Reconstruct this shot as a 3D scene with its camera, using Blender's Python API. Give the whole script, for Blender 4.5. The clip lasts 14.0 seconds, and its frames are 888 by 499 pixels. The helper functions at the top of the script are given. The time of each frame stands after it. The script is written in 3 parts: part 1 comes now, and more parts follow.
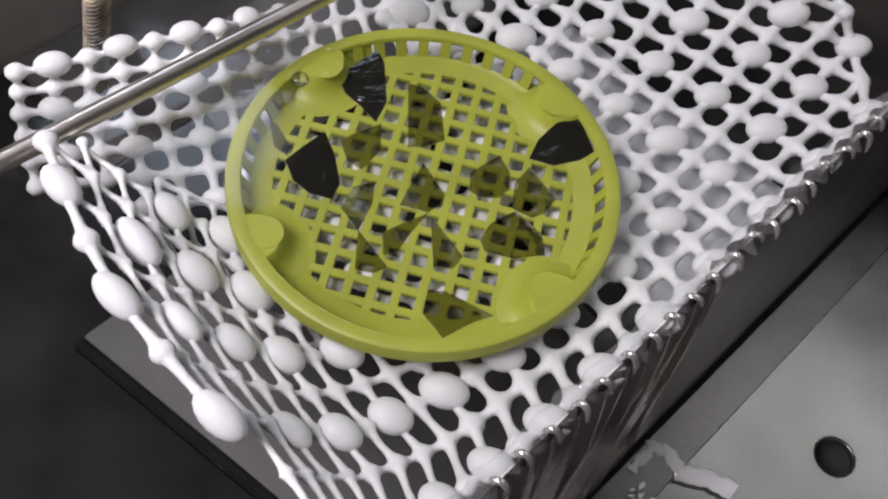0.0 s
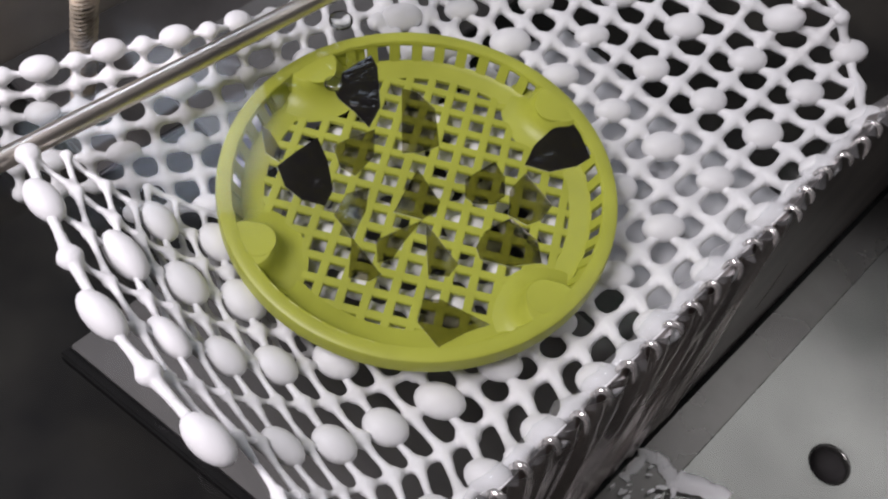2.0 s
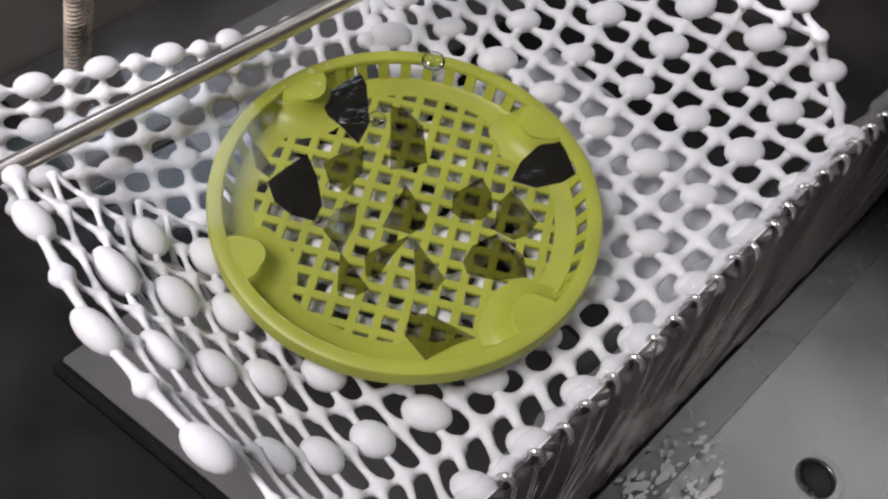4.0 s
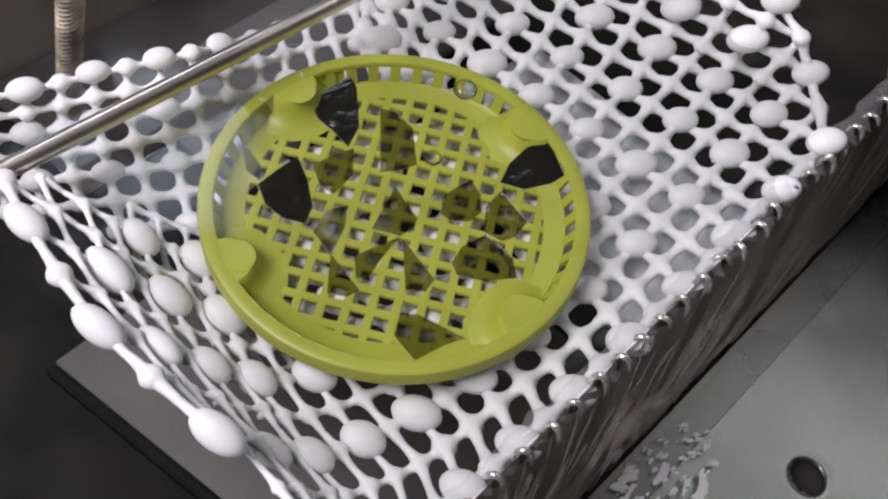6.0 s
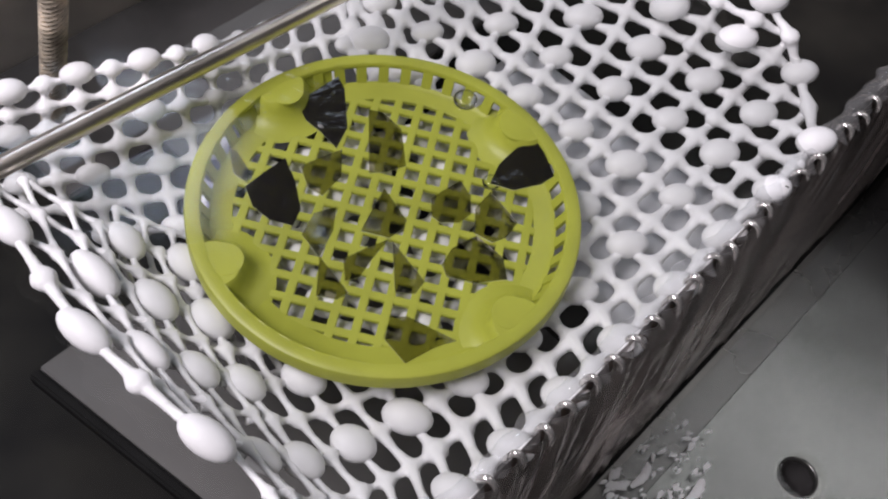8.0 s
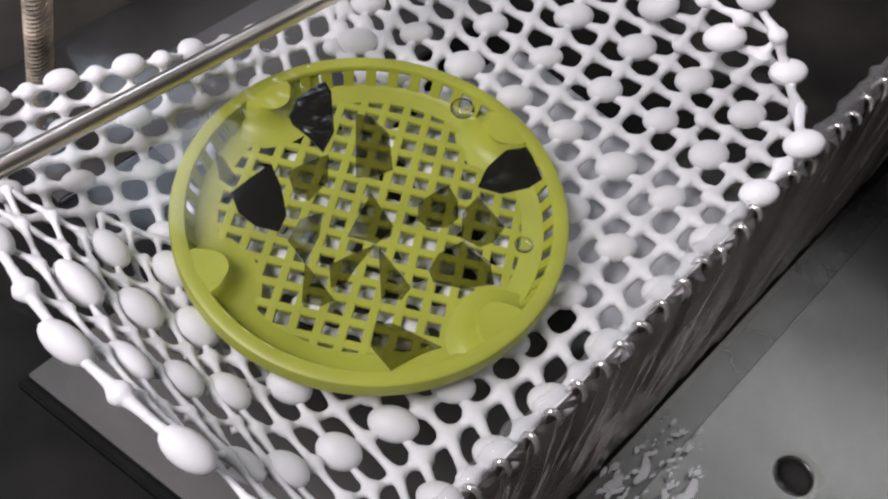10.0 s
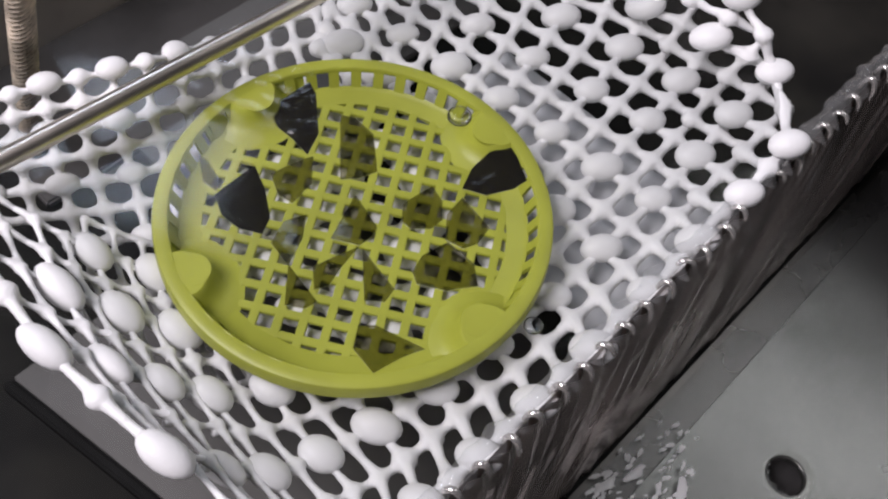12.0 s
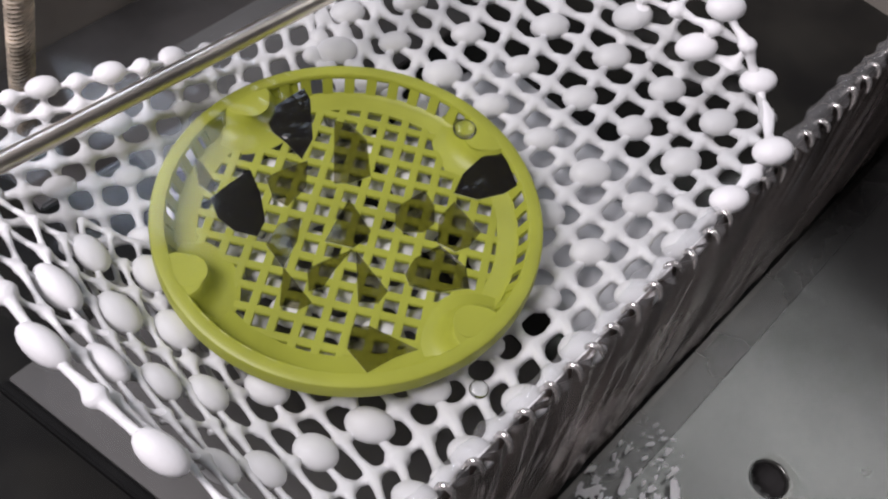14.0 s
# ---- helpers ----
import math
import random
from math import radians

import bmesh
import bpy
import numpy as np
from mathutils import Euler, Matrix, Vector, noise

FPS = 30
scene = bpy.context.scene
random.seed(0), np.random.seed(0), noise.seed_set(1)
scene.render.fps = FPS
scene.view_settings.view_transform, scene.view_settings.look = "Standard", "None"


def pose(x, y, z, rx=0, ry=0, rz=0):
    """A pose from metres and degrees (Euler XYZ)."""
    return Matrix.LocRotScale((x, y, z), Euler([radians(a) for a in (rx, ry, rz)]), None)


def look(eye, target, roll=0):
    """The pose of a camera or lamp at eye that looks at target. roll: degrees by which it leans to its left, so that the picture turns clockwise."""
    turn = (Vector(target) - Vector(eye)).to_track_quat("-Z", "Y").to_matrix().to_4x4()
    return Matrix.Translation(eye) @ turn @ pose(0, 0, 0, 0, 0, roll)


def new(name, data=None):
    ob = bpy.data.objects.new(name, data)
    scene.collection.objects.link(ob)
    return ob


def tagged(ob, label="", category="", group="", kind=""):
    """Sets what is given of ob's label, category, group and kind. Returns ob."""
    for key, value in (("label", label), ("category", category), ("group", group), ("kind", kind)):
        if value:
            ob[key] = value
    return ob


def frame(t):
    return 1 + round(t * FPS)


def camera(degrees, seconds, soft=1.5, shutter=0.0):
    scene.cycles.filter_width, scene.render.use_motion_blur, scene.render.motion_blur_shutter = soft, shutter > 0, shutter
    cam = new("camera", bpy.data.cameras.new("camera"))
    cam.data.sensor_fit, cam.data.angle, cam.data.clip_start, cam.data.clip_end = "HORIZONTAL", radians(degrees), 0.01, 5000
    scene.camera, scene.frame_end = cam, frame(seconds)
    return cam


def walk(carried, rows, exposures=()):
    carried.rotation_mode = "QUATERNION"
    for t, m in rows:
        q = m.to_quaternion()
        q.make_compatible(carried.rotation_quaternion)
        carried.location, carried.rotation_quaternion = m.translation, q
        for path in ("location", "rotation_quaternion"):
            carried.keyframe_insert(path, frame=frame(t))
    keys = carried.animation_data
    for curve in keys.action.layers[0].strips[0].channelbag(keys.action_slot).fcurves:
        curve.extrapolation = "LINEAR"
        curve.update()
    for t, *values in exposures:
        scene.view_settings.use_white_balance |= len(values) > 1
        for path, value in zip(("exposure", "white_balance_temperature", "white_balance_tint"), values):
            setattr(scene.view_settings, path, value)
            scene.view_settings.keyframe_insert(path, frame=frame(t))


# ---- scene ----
cam = camera(50, 14.0, soft=2.2)
PATH = [
    (0, pose(0.01435, -0.17048, 0.24656, 31.331, -5.395, 10.441)),
    (0.5, pose(0.01316, -0.17035, 0.24578, 31.334, -5.696, 10.391)),
    (1, pose(0.01269, -0.17070, 0.24448, 31.748, -5.723, 10.266)),
    (1.5, pose(0.01191, -0.16912, 0.24307, 31.681, -6.032, 10.019)),
    (2, pose(0.01176, -0.16793, 0.24283, 31.687, -6.040, 9.968)),
    (2.5, pose(0.01247, -0.16906, 0.24393, 31.888, -6.257, 10.001)),
    (3, pose(0.01237, -0.16906, 0.24430, 32.202, -6.450, 9.998)),
    (5.5, pose(0.01621, -0.17291, 0.24948, 33.004, -6.263, 9.520)),
    (6, pose(0.01616, -0.17174, 0.24837, 32.913, -6.382, 9.487)),
    (6.5, pose(0.01638, -0.17120, 0.24759, 32.976, -6.313, 9.402)),
    (7, pose(0.01716, -0.17088, 0.24717, 33.082, -6.245, 9.241)),
    (7.5, pose(0.01685, -0.17016, 0.24555, 33.127, -6.473, 9.238)),
    (8, pose(0.01550, -0.17065, 0.24605, 33.142, -6.823, 8.778)),
    (10.5, pose(0.02118, -0.16405, 0.24816, 32.459, -6.244, 8.737)),
    (11, pose(0.02055, -0.16387, 0.24723, 32.473, -6.418, 8.820)),
    (11.5, pose(0.02461, -0.16367, 0.24809, 32.500, -5.786, 8.744)),
    (12, pose(0.02631, -0.16344, 0.24854, 32.520, -5.994, 8.643)),
    (12.5, pose(0.02356, -0.16304, 0.24754, 32.833, -6.690, 8.475)),
    (13, pose(0.02674, -0.16630, 0.24951, 33.127, -6.703, 8.555)),
    (13.5, pose(0.02702, -0.16817, 0.25075, 33.198, -6.684, 8.499)),
    (14, pose(0.02419, -0.16905, 0.25150, 33.258, -6.920, 8.260)),
]

walk(cam, PATH)

# ---- light: three unseen ceiling lamps in a dim utility room ----
world = bpy.data.worlds.new("room_air")
world.use_nodes = True
world.node_tree.nodes["Background"].inputs[0].default_value = (0.55, 0.6, 0.68, 1)
world.node_tree.nodes["Background"].inputs[1].default_value = 0.05
scene.world = world
scene.view_settings.exposure = 0.0


def area_light(name, eye, target, sx, sy, watts, colour):
    d = bpy.data.lights.new(name, "AREA")
    d.shape, d.size, d.size_y, d.energy, d.color = "RECTANGLE", sx, sy, watts, colour
    ob = new(name, d)
    ob.matrix_world = look(eye, target)
    return ob


area_light("unseen_ceiling_light", (-0.66, -0.34, 1.12), (-0.1, 0, 0), 0.8, 0.55, 24.4, (1.0, 0.93, 1.0))
# added lamp, set where its mirror image brightens the sink floor
LAMP = area_light("unseen_ceiling_light", (0.85, 0.76, 1.40), (0.85, 0.76, 0), 0.90, 0.56, 4.4, (0.97, 0.97, 1.0))
LAMP.matrix_world = pose(0.85, 0.76, 1.40, 0, 0, -23)
# added bluish lamp, mirrored in the water beside the rod
area_light("unseen_ceiling_light", (-0.64, 1.0, 1.40), (-0.64, 1.0, 0), 0.5, 0.34, 4.0, (0.72, 0.81, 1.0))

# weir frame: U runs along the weir, N points across it towards the drain
U = Vector((0.582, 0.813, 0))
N = Vector((0.813, -0.582, 0))
WATER_Z = 0.0165
SINK_Z = -0.150
TANK_Z = -0.030


def uv(u, n, z=0.0):
    """A place from millimetres along and across the weir."""
    p = U * (u / 1000) + N * (n / 1000)
    return Vector((p.x, p.y, z))


# ---- materials ----
def mat(name, colour, rough=0.5, metal=0.0, var=0.12, scale=60.0, bump=0.1, fine=900.0, tint=None, stretch=(1, 1, 1), rough_var=0.1, spec=0.5):
    m = bpy.data.materials.new(name)
    m.use_nodes = True
    nt = m.node_tree
    b = nt.nodes["Principled BSDF"]
    tc = nt.nodes.new("ShaderNodeTexCoord")
    mp = nt.nodes.new("ShaderNodeMapping")
    mp.inputs["Scale"].default_value = stretch
    nt.links.new(tc.outputs["Object"], mp.inputs["Vector"])
    n1 = nt.nodes.new("ShaderNodeTexNoise")
    n1.inputs["Scale"].default_value, n1.inputs["Detail"].default_value = scale, 6
    n2 = nt.nodes.new("ShaderNodeTexNoise")
    n2.inputs["Scale"].default_value, n2.inputs["Detail"].default_value = fine, 4
    nt.links.new(mp.outputs[0], n1.inputs["Vector"])
    nt.links.new(mp.outputs[0], n2.inputs["Vector"])
    mix = nt.nodes.new("ShaderNodeMix")
    mix.data_type = "RGBA"
    c = Vector(colour)
    t = Vector(tint) if tint else c * (1 - 2 * var)
    mix.inputs[6].default_value = (*t, 1)
    mix.inputs[7].default_value = (*(c * (1 + var)), 1)
    ramp = nt.nodes.new("ShaderNodeMapRange")
    ramp.inputs[1].default_value, ramp.inputs[2].default_value = 0.3, 0.65
    nt.links.new(n1.outputs[0], ramp.inputs[0])
    nt.links.new(ramp.outputs[0], mix.inputs[0])
    nt.links.new(mix.outputs[2], b.inputs["Base Color"])
    rr = nt.nodes.new("ShaderNodeMapRange")
    rr.inputs[3].default_value, rr.inputs[4].default_value = max(0.02, rough - rough_var), min(1, rough + rough_var)
    nt.links.new(n1.outputs[0], rr.inputs[0])
    nt.links.new(rr.outputs[0], b.inputs["Roughness"])
    b.inputs["Metallic"].default_value = metal
    b.inputs["Specular IOR Level"].default_value = spec
    if bump:
        bp = nt.nodes.new("ShaderNodeBump")
        bp.inputs["Strength"].default_value, bp.inputs["Distance"].default_value = bump, 0.0004
        nt.links.new(n2.outputs[0], bp.inputs["Height"])
        nt.links.new(bp.outputs[0], b.inputs["Normal"])
    return m


def clear(name, tint, gloss_rough=0.03, ior=1.33, wave=0.0, wave_scale=60.0, wave_d=0.001, milk=0.0, milk_colour=(0.8, 0.8, 0.8)):
    """A clear body: tinted see-through with a Fresnel gloss on it; wave ripples the gloss."""
    m = bpy.data.materials.new(name)
    m.use_nodes = True
    nt = m.node_tree
    nt.nodes.remove(nt.nodes["Principled BSDF"])
    out = nt.nodes["Material Output"]
    tr = nt.nodes.new("ShaderNodeBsdfTransparent")
    tr.inputs[0].default_value = (*tint, 1)
    gl = nt.nodes.new("ShaderNodeBsdfGlossy")
    gl.inputs["Roughness"].default_value = gloss_rough
    fr = nt.nodes.new("ShaderNodeFresnel")
    fr.inputs[0].default_value = ior
    mx = nt.nodes.new("ShaderNodeMixShader")
    body = tr.outputs[0]
    if milk:
        df = nt.nodes.new("ShaderNodeBsdfDiffuse")
        df.inputs[0].default_value = (*milk_colour, 1)
        mm = nt.nodes.new("ShaderNodeMixShader")
        mm.inputs[0].default_value = milk
        nt.links.new(body, mm.inputs[1])
        nt.links.new(df.outputs[0], mm.inputs[2])
        body = mm.outputs[0]
    nt.links.new(fr.outputs[0], mx.inputs[0])
    nt.links.new(body, mx.inputs[1])
    nt.links.new(gl.outputs[0], mx.inputs[2])
    if wave:
        tc = nt.nodes.new("ShaderNodeTexCoord")
        n1 = nt.nodes.new("ShaderNodeTexNoise")
        n1.inputs["Scale"].default_value, n1.inputs["Detail"].default_value = wave_scale, 3
        bp = nt.nodes.new("ShaderNodeBump")
        bp.inputs["Strength"].default_value, bp.inputs["Distance"].default_value = wave, wave_d
        nt.links.new(tc.outputs["Object"], n1.inputs["Vector"])
        nt.links.new(n1.outputs[0], bp.inputs["Height"])
        nt.links.new(bp.outputs[0], gl.inputs["Normal"])
        nt.links.new(bp.outputs[0], fr.inputs["Normal"])
    nt.links.new(mx.outputs[0], out.inputs[0])
    return m


WHITE = mat("white_pvc_foam", (0.80, 0.80, 0.80), 0.5, var=0.03, scale=90, bump=0.25, fine=1400, rough_var=0.08)
GREEN = mat("lime_plastic", (0.41, 0.435, 0.058), 0.40, var=0.07, scale=45, bump=0.12, fine=1200)
STEEL_STRIP = mat("dull_strip_steel", (0.105, 0.10, 0.095), 0.28, 0.75, var=0.14, scale=22, bump=0.06, fine=500, rough_var=0.08)
STEEL = mat("sink_steel", (0.165, 0.165, 0.155), 0.24, 0.8, var=0.18, scale=14, bump=0.02, fine=500, rough_var=0.08)
# near black paints the deep tank's shade; mottling stands in for water reflections
STEEL_SHADE = mat("shaded_tank_steel", (0.006, 0.006, 0.006), 0.46, 0.0, spec=0.13, tint=(0.027, 0.026, 0.022), scale=26, bump=0.08, fine=500, rough_var=0.1)
STEEL_WALL = mat("dull_wall_steel", (0.62, 0.565, 0.50), 0.42, 0.3, var=0.2, scale=16, bump=0.08, fine=400, rough_var=0.1)
# pale colour stands in for ceiling light mirrored in the water above
PLATE_GLARE = mat("glare_plate_steel", (0.62, 0.63, 0.65), 0.5, 0.1, var=0.08, scale=20, bump=0.1, fine=600)
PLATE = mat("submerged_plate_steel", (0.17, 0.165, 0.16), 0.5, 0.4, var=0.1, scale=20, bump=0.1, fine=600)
DULL_STEEL = mat("dull_brown_steel", (0.10, 0.096, 0.095), 0.5, 0.25, var=0.25, scale=26, bump=0.15, fine=500)
ROD = mat("polished_rod_steel", (0.86, 0.79, 0.70), 0.33, 1.0, var=0.08, scale=40, bump=0.05, fine=700, stretch=(1, 1, 0.2), rough_var=0.05)
BRAID = mat("braided_hose_steel", (0.75, 0.65, 0.52), 0.36, 0.5, var=0.25, scale=160, bump=0.2, fine=1500)
DARK = mat("black_gap_tone", (0.014, 0.014, 0.014), 0.7, var=0.2, scale=60, spec=0.1)
# paint of the unseen room, kept dark so little light bounces
PAINT = mat("room_paint", (0.08, 0.083, 0.086), 0.9, var=0.06, scale=3, bump=0.05)
CEIL = mat("ceiling_paint", (0.12, 0.12, 0.12), 0.9, var=0.05, scale=3, bump=0.05)
CHROME = mat("wet_steel_lip", (0.78, 0.75, 0.72), 0.22, 0.75, var=0.15, scale=200, bump=0.2, fine=600, rough_var=0.06)
WALLDRY = mat("plain_weir_steel", (0.40, 0.37, 0.345), 0.34, 0.8, var=0.14, scale=30, bump=0.08, fine=500, rough_var=0.06)
WALLWET = mat("wet_weir_steel", (0.50, 0.43, 0.40), 0.24, 0.88, var=0.3, scale=45, bump=0.3, fine=130, stretch=(1, 1, 0.2), rough_var=0.1)
WATER = clear("bath_water", (0.655, 0.665, 0.66), 0.10, 1.33, 0.10, 40, 0.002)
GLASS = clear("smoky_shard_glass", (0.57, 0.555, 0.46), 0.14, 1.45, 0.06, 60, 0.001)
# milky pale body paints the light that the broken edges catch
GLASS_EDGE = clear("glass_edge_highlight", (0.7, 0.72, 0.65), 0.2, 1.5, milk=0.8, milk_colour=(0.85, 0.87, 0.76))
GLASS_DARK = clear("dark_shard_glass", (0.12, 0.115, 0.115), 0.12, 1.6, 0.4, 90, 0.002, milk=0.035, milk_colour=(0.30, 0.27, 0.26))
# a little milk stands in for the ceiling's sheen on the spill
LIP = clear("overflowing_water", (0.88, 0.89, 0.90), 0.05, 1.4, 0.6, 300, 0.0018, milk=0.10, milk_colour=(0.86, 0.86, 0.86))
FILM = clear("running_water_film", (0.80, 0.81, 0.81), 0.22, 1.33, 0.10, 45, 0.0012, milk=0.02, milk_colour=(0.8, 0.8, 0.78))
# nearly white body paints the glints on splashing water
GLINT_WATER = clear("glint_white_water", (0.9, 0.92, 0.92), 0.09, 1.8, 0.8, 240, 0.002, milk=0.93, milk_colour=(0.97, 0.97, 0.97))
BUBBLE = clear("bubble_skin", (0.95, 0.96, 0.96), 0.02, 1.4)


# ---- building helpers ----
def mesh_object(name, bm, material, smooth=True):
    me = bpy.data.meshes.new(name)
    bmesh.ops.recalc_face_normals(bm, faces=bm.faces)
    if smooth:
        for f in bm.faces:
            f.smooth = True
        for e in bm.edges:
            if len(e.link_faces) == 2 and e.calc_face_angle(0) > 0.65:
                e.smooth = False
    bm.to_mesh(me)
    bm.free()
    me.materials.append(material)
    return new(name, me)


def part(name, bm, material, parent, label="", smooth=True):
    ob = mesh_object(name, bm, material, smooth)
    ob.parent = parent
    if label:
        tagged(ob, label)
    return ob


def box_between(bm, corners, z0, z1, bevel=0.0):
    """A prism over a polygon of xy corners."""
    lo = [bm.verts.new((c[0], c[1], z0)) for c in corners]
    hi = [bm.verts.new((c[0], c[1], z1)) for c in corners]
    n = len(corners)
    fs = [bm.faces.new(lo[::-1]), bm.faces.new(hi)]
    for k in range(n):
        fs.append(bm.faces.new((lo[k], lo[(k + 1) % n], hi[(k + 1) % n], hi[k])))
    if bevel:
        es = list({e for f in fs for e in f.edges})
        bmesh.ops.bevel(bm, geom=es, offset=bevel, segments=2, affect="EDGES")


def tube(bm, points, radii, sides=10, caps=True):
    """A round tube through points with a radius at each."""
    rings = []
    pts = [Vector(p) for p in points]
    for k, p in enumerate(pts):
        d = (pts[min(k + 1, len(pts) - 1)] - pts[max(k - 1, 0)]).normalized()
        a = d.orthogonal().normalized() if abs(d.z) > 0.9 else d.cross(Vector((0, 0, 1))).normalized()
        b = d.cross(a)
        rings.append([bm.verts.new(p + (a * math.cos(q) + b * math.sin(q)) * radii[k]) for q in [2 * math.pi * s / sides for s in range(sides)]])
    for r0, r1 in zip(rings, rings[1:]):
        for s in range(sides):
            bm.faces.new((r0[s], r0[(s + 1) % sides], r1[(s + 1) % sides], r1[s]))
    if caps:
        bm.faces.new(rings[0][::-1])
        bm.faces.new(rings[-1])


def lathe(bm, profile, segs=96):
    """A closed ring from an (r, z) profile."""
    rings = []
    for s in range(segs):
        q = 2 * math.pi * s / segs
        rings.append([bm.verts.new((r * math.cos(q), r * math.sin(q), z)) for r, z in profile])
    n = len(profile)
    for s in range(segs):
        a, b = rings[s], rings[(s + 1) % segs]
        for k in range(n):
            bm.faces.new((a[k], b[k], b[(k + 1) % n], a[(k + 1) % n]))


def ball(bm, centre, sx, sy, sz, turn=None, u=14, v=9, noisy=0.0):
    m = Matrix.Translation(centre) @ (turn or Matrix()) @ Matrix.Diagonal((sx, sy, sz, 1))
    got = bmesh.ops.create_uvsphere(bm, u_segments=u, v_segments=v, radius=1, matrix=m)
    if noisy:
        for w in got["verts"]:
            w.co += (w.co - Vector(centre)) * noisy * noise.noise(w.co * 260)


def solid(name, corners, z0, z1, material, label, category, kind="structure", bevel=0.0):
    bm = bmesh.new()
    box_between(bm, corners, z0, z1, bevel)
    ob = mesh_object(name, bm, material, smooth=False)
    return tagged(ob, label, category, kind=kind)


# ---- room shell, unseen, added to close the place ----
def room():
    a = 1.6
    for nm, c in (("wall_north", [(-a, a), (a, a), (a, a + 0.1), (-a, a + 0.1)]), ("wall_south", [(-a, -a - 0.1), (a, -a - 0.1), (a, -a), (-a, -a)]),
                  ("wall_east", [(a, -a), (a + 0.1, -a), (a + 0.1, a), (a, a)]), ("wall_west", [(-a - 0.1, -a), (-a, -a), (-a, a), (-a - 0.1, a)])):
        solid(nm, c, -0.9, 1.5, PAINT, "plain grey painted utility room wall", "wall")
    solid("ceiling", [(-a, -a), (a, -a), (a, a), (-a, a)], 1.5, 1.6, CEIL, "unseen plain dark ceiling over the sink", "ceiling")
    solid("floor", [(-a, -a), (a, -a), (a, a), (-a, a)], -1.0, -0.9, PAINT, "plain dark grey floor below the sink", "floor")


room()
solid("bench", [(-0.45, -0.45), (0.55, -0.45), (0.55, 0.55), (-0.45, 0.55)], -0.9, -0.250, PAINT, "plain grey bench that carries tank and sink", "bench")


# ---- steel tank, weir wall and sink ----
def quad(u0, u1, n0, n1):
    return [uv(u0, n0)[:2], uv(u1, n0)[:2], uv(u1, n1)[:2], uv(u0, n1)[:2]]


U0, U1 = -190, 340
solid("tank_floor", quad(U0, U1, -190, 84), -0.075, -0.070, STEEL_SHADE, "steel bottom of the water tank, coloured near black for deep shade", "tank floor")
solid("tank_wall_back", quad(U1, U1 + 4, -194, 83), -0.250, 0.060, STEEL_WALL, "dull steel back wall of the tank", "tank wall")
# unseen wall, its height and black colour set the sink floor's dark reflection
solid("sink_wall_back", quad(U1, U1 + 4, 83, 330), -0.250, -0.008, STEEL_SHADE, "unseen steel back wall, coloured black to mirror dark in the sink", "sink wall")
solid("tank_wall_side", quad(U0, U1, -194, -190), -0.250, 0.060, STEEL_WALL, "dull grey steel side wall of the tank", "tank wall")
solid("tank_wall_front", quad(U0 - 4, U0, -194, 330), -0.250, 0.020, STEEL_WALL, "dark steel front wall of the tank", "tank wall")

# added plate, there only to lighten the black tank bottom here
solid("side_fill_plate", quad(-50, U1, -190, -118), -0.070, -0.066, DULL_STEEL, "added dull plate that lightens the tank bottom along its side", "step", bevel=0.001)


def drain_floor():
    """Sink floor with a dished hole for the drain."""
    bm = bmesh.new()
    c = Vector((0.1992, 0.0093, SINK_Z))
    segs = 48
    prof = [(0.0084, -0.004), (0.0084, -0.0012), (0.0086, -0.0006), (0.0091, -0.0002), (0.0100, -0.0001), (0.0195, -0.00006), (0.0240, 0.0), (0.034, 0.0)]
    rings = [[bm.verts.new((c.x + r * math.cos(2 * math.pi * s / segs), c.y + r * math.sin(2 * math.pi * s / segs), c.z + z)) for s in range(segs)] for r, z in prof]
    for r0, r1 in zip(rings, rings[1:]):
        for s in range(segs):
            bm.faces.new((r0[s], r0[(s + 1) % segs], r1[(s + 1) % segs], r1[s]))
    # outer sheet: join the dish to a large rectangle
    cu, cn = c.dot(U) * 1000, c.dot(N) * 1000
    outer = []
    for s in range(segs):
        q = 2 * math.pi * s / segs
        d = Vector((math.cos(q), math.sin(q), 0))
        du, dn = d.dot(U), d.dot(N)
        k = min((U1 - cu) / du if du > 1e-6 else (U0 - cu) / du if du < -1e-6 else 1e9, (330 - cn) / dn if dn > 1e-6 else (112.5 - cn) / dn if dn < -1e-6 else 1e9)
        outer.append(bm.verts.new(c + d * (k / 1000)))
    for s in range(segs):
        bm.faces.new((rings[-1][s], rings[-1][(s + 1) % segs], outer[(s + 1) % segs], outer[s]))
    for n_, u_ in ((112.5, U0), (112.5, U1), (330, U0), (330, U1)):
        p = uv(u_, n_, SINK_Z)
        near = sorted(outer, key=lambda w: (w.co - p).length)[:2]
        try:
            bm.faces.new((near[0], near[1], bm.verts.new(p)))
        except ValueError:
            pass
    ob = mesh_object("sink_floor", bm, STEEL)
    return tagged(ob, "brushed grey steel sink floor with a drain dish", "sink", kind="structure")


drain_floor()
solid("sink_joint", quad(U0, U1, 110, 113.5), SINK_Z - 0.012, SINK_Z - 0.006, DARK, "dark open joint beside the raised strip", "joint")
solid("sink_ledge", quad(U0, U1, 91, 112.1), SINK_Z - 0.008, SINK_Z + 0.0020, STEEL_STRIP, "narrow raised steel strip at the foot of the weir", "ledge", bevel=0.0005)
solid("sink_wall", quad(U0, U1, 330, 334), -0.250, 0.06, STEEL, "dark steel side wall of the sink", "sink wall")


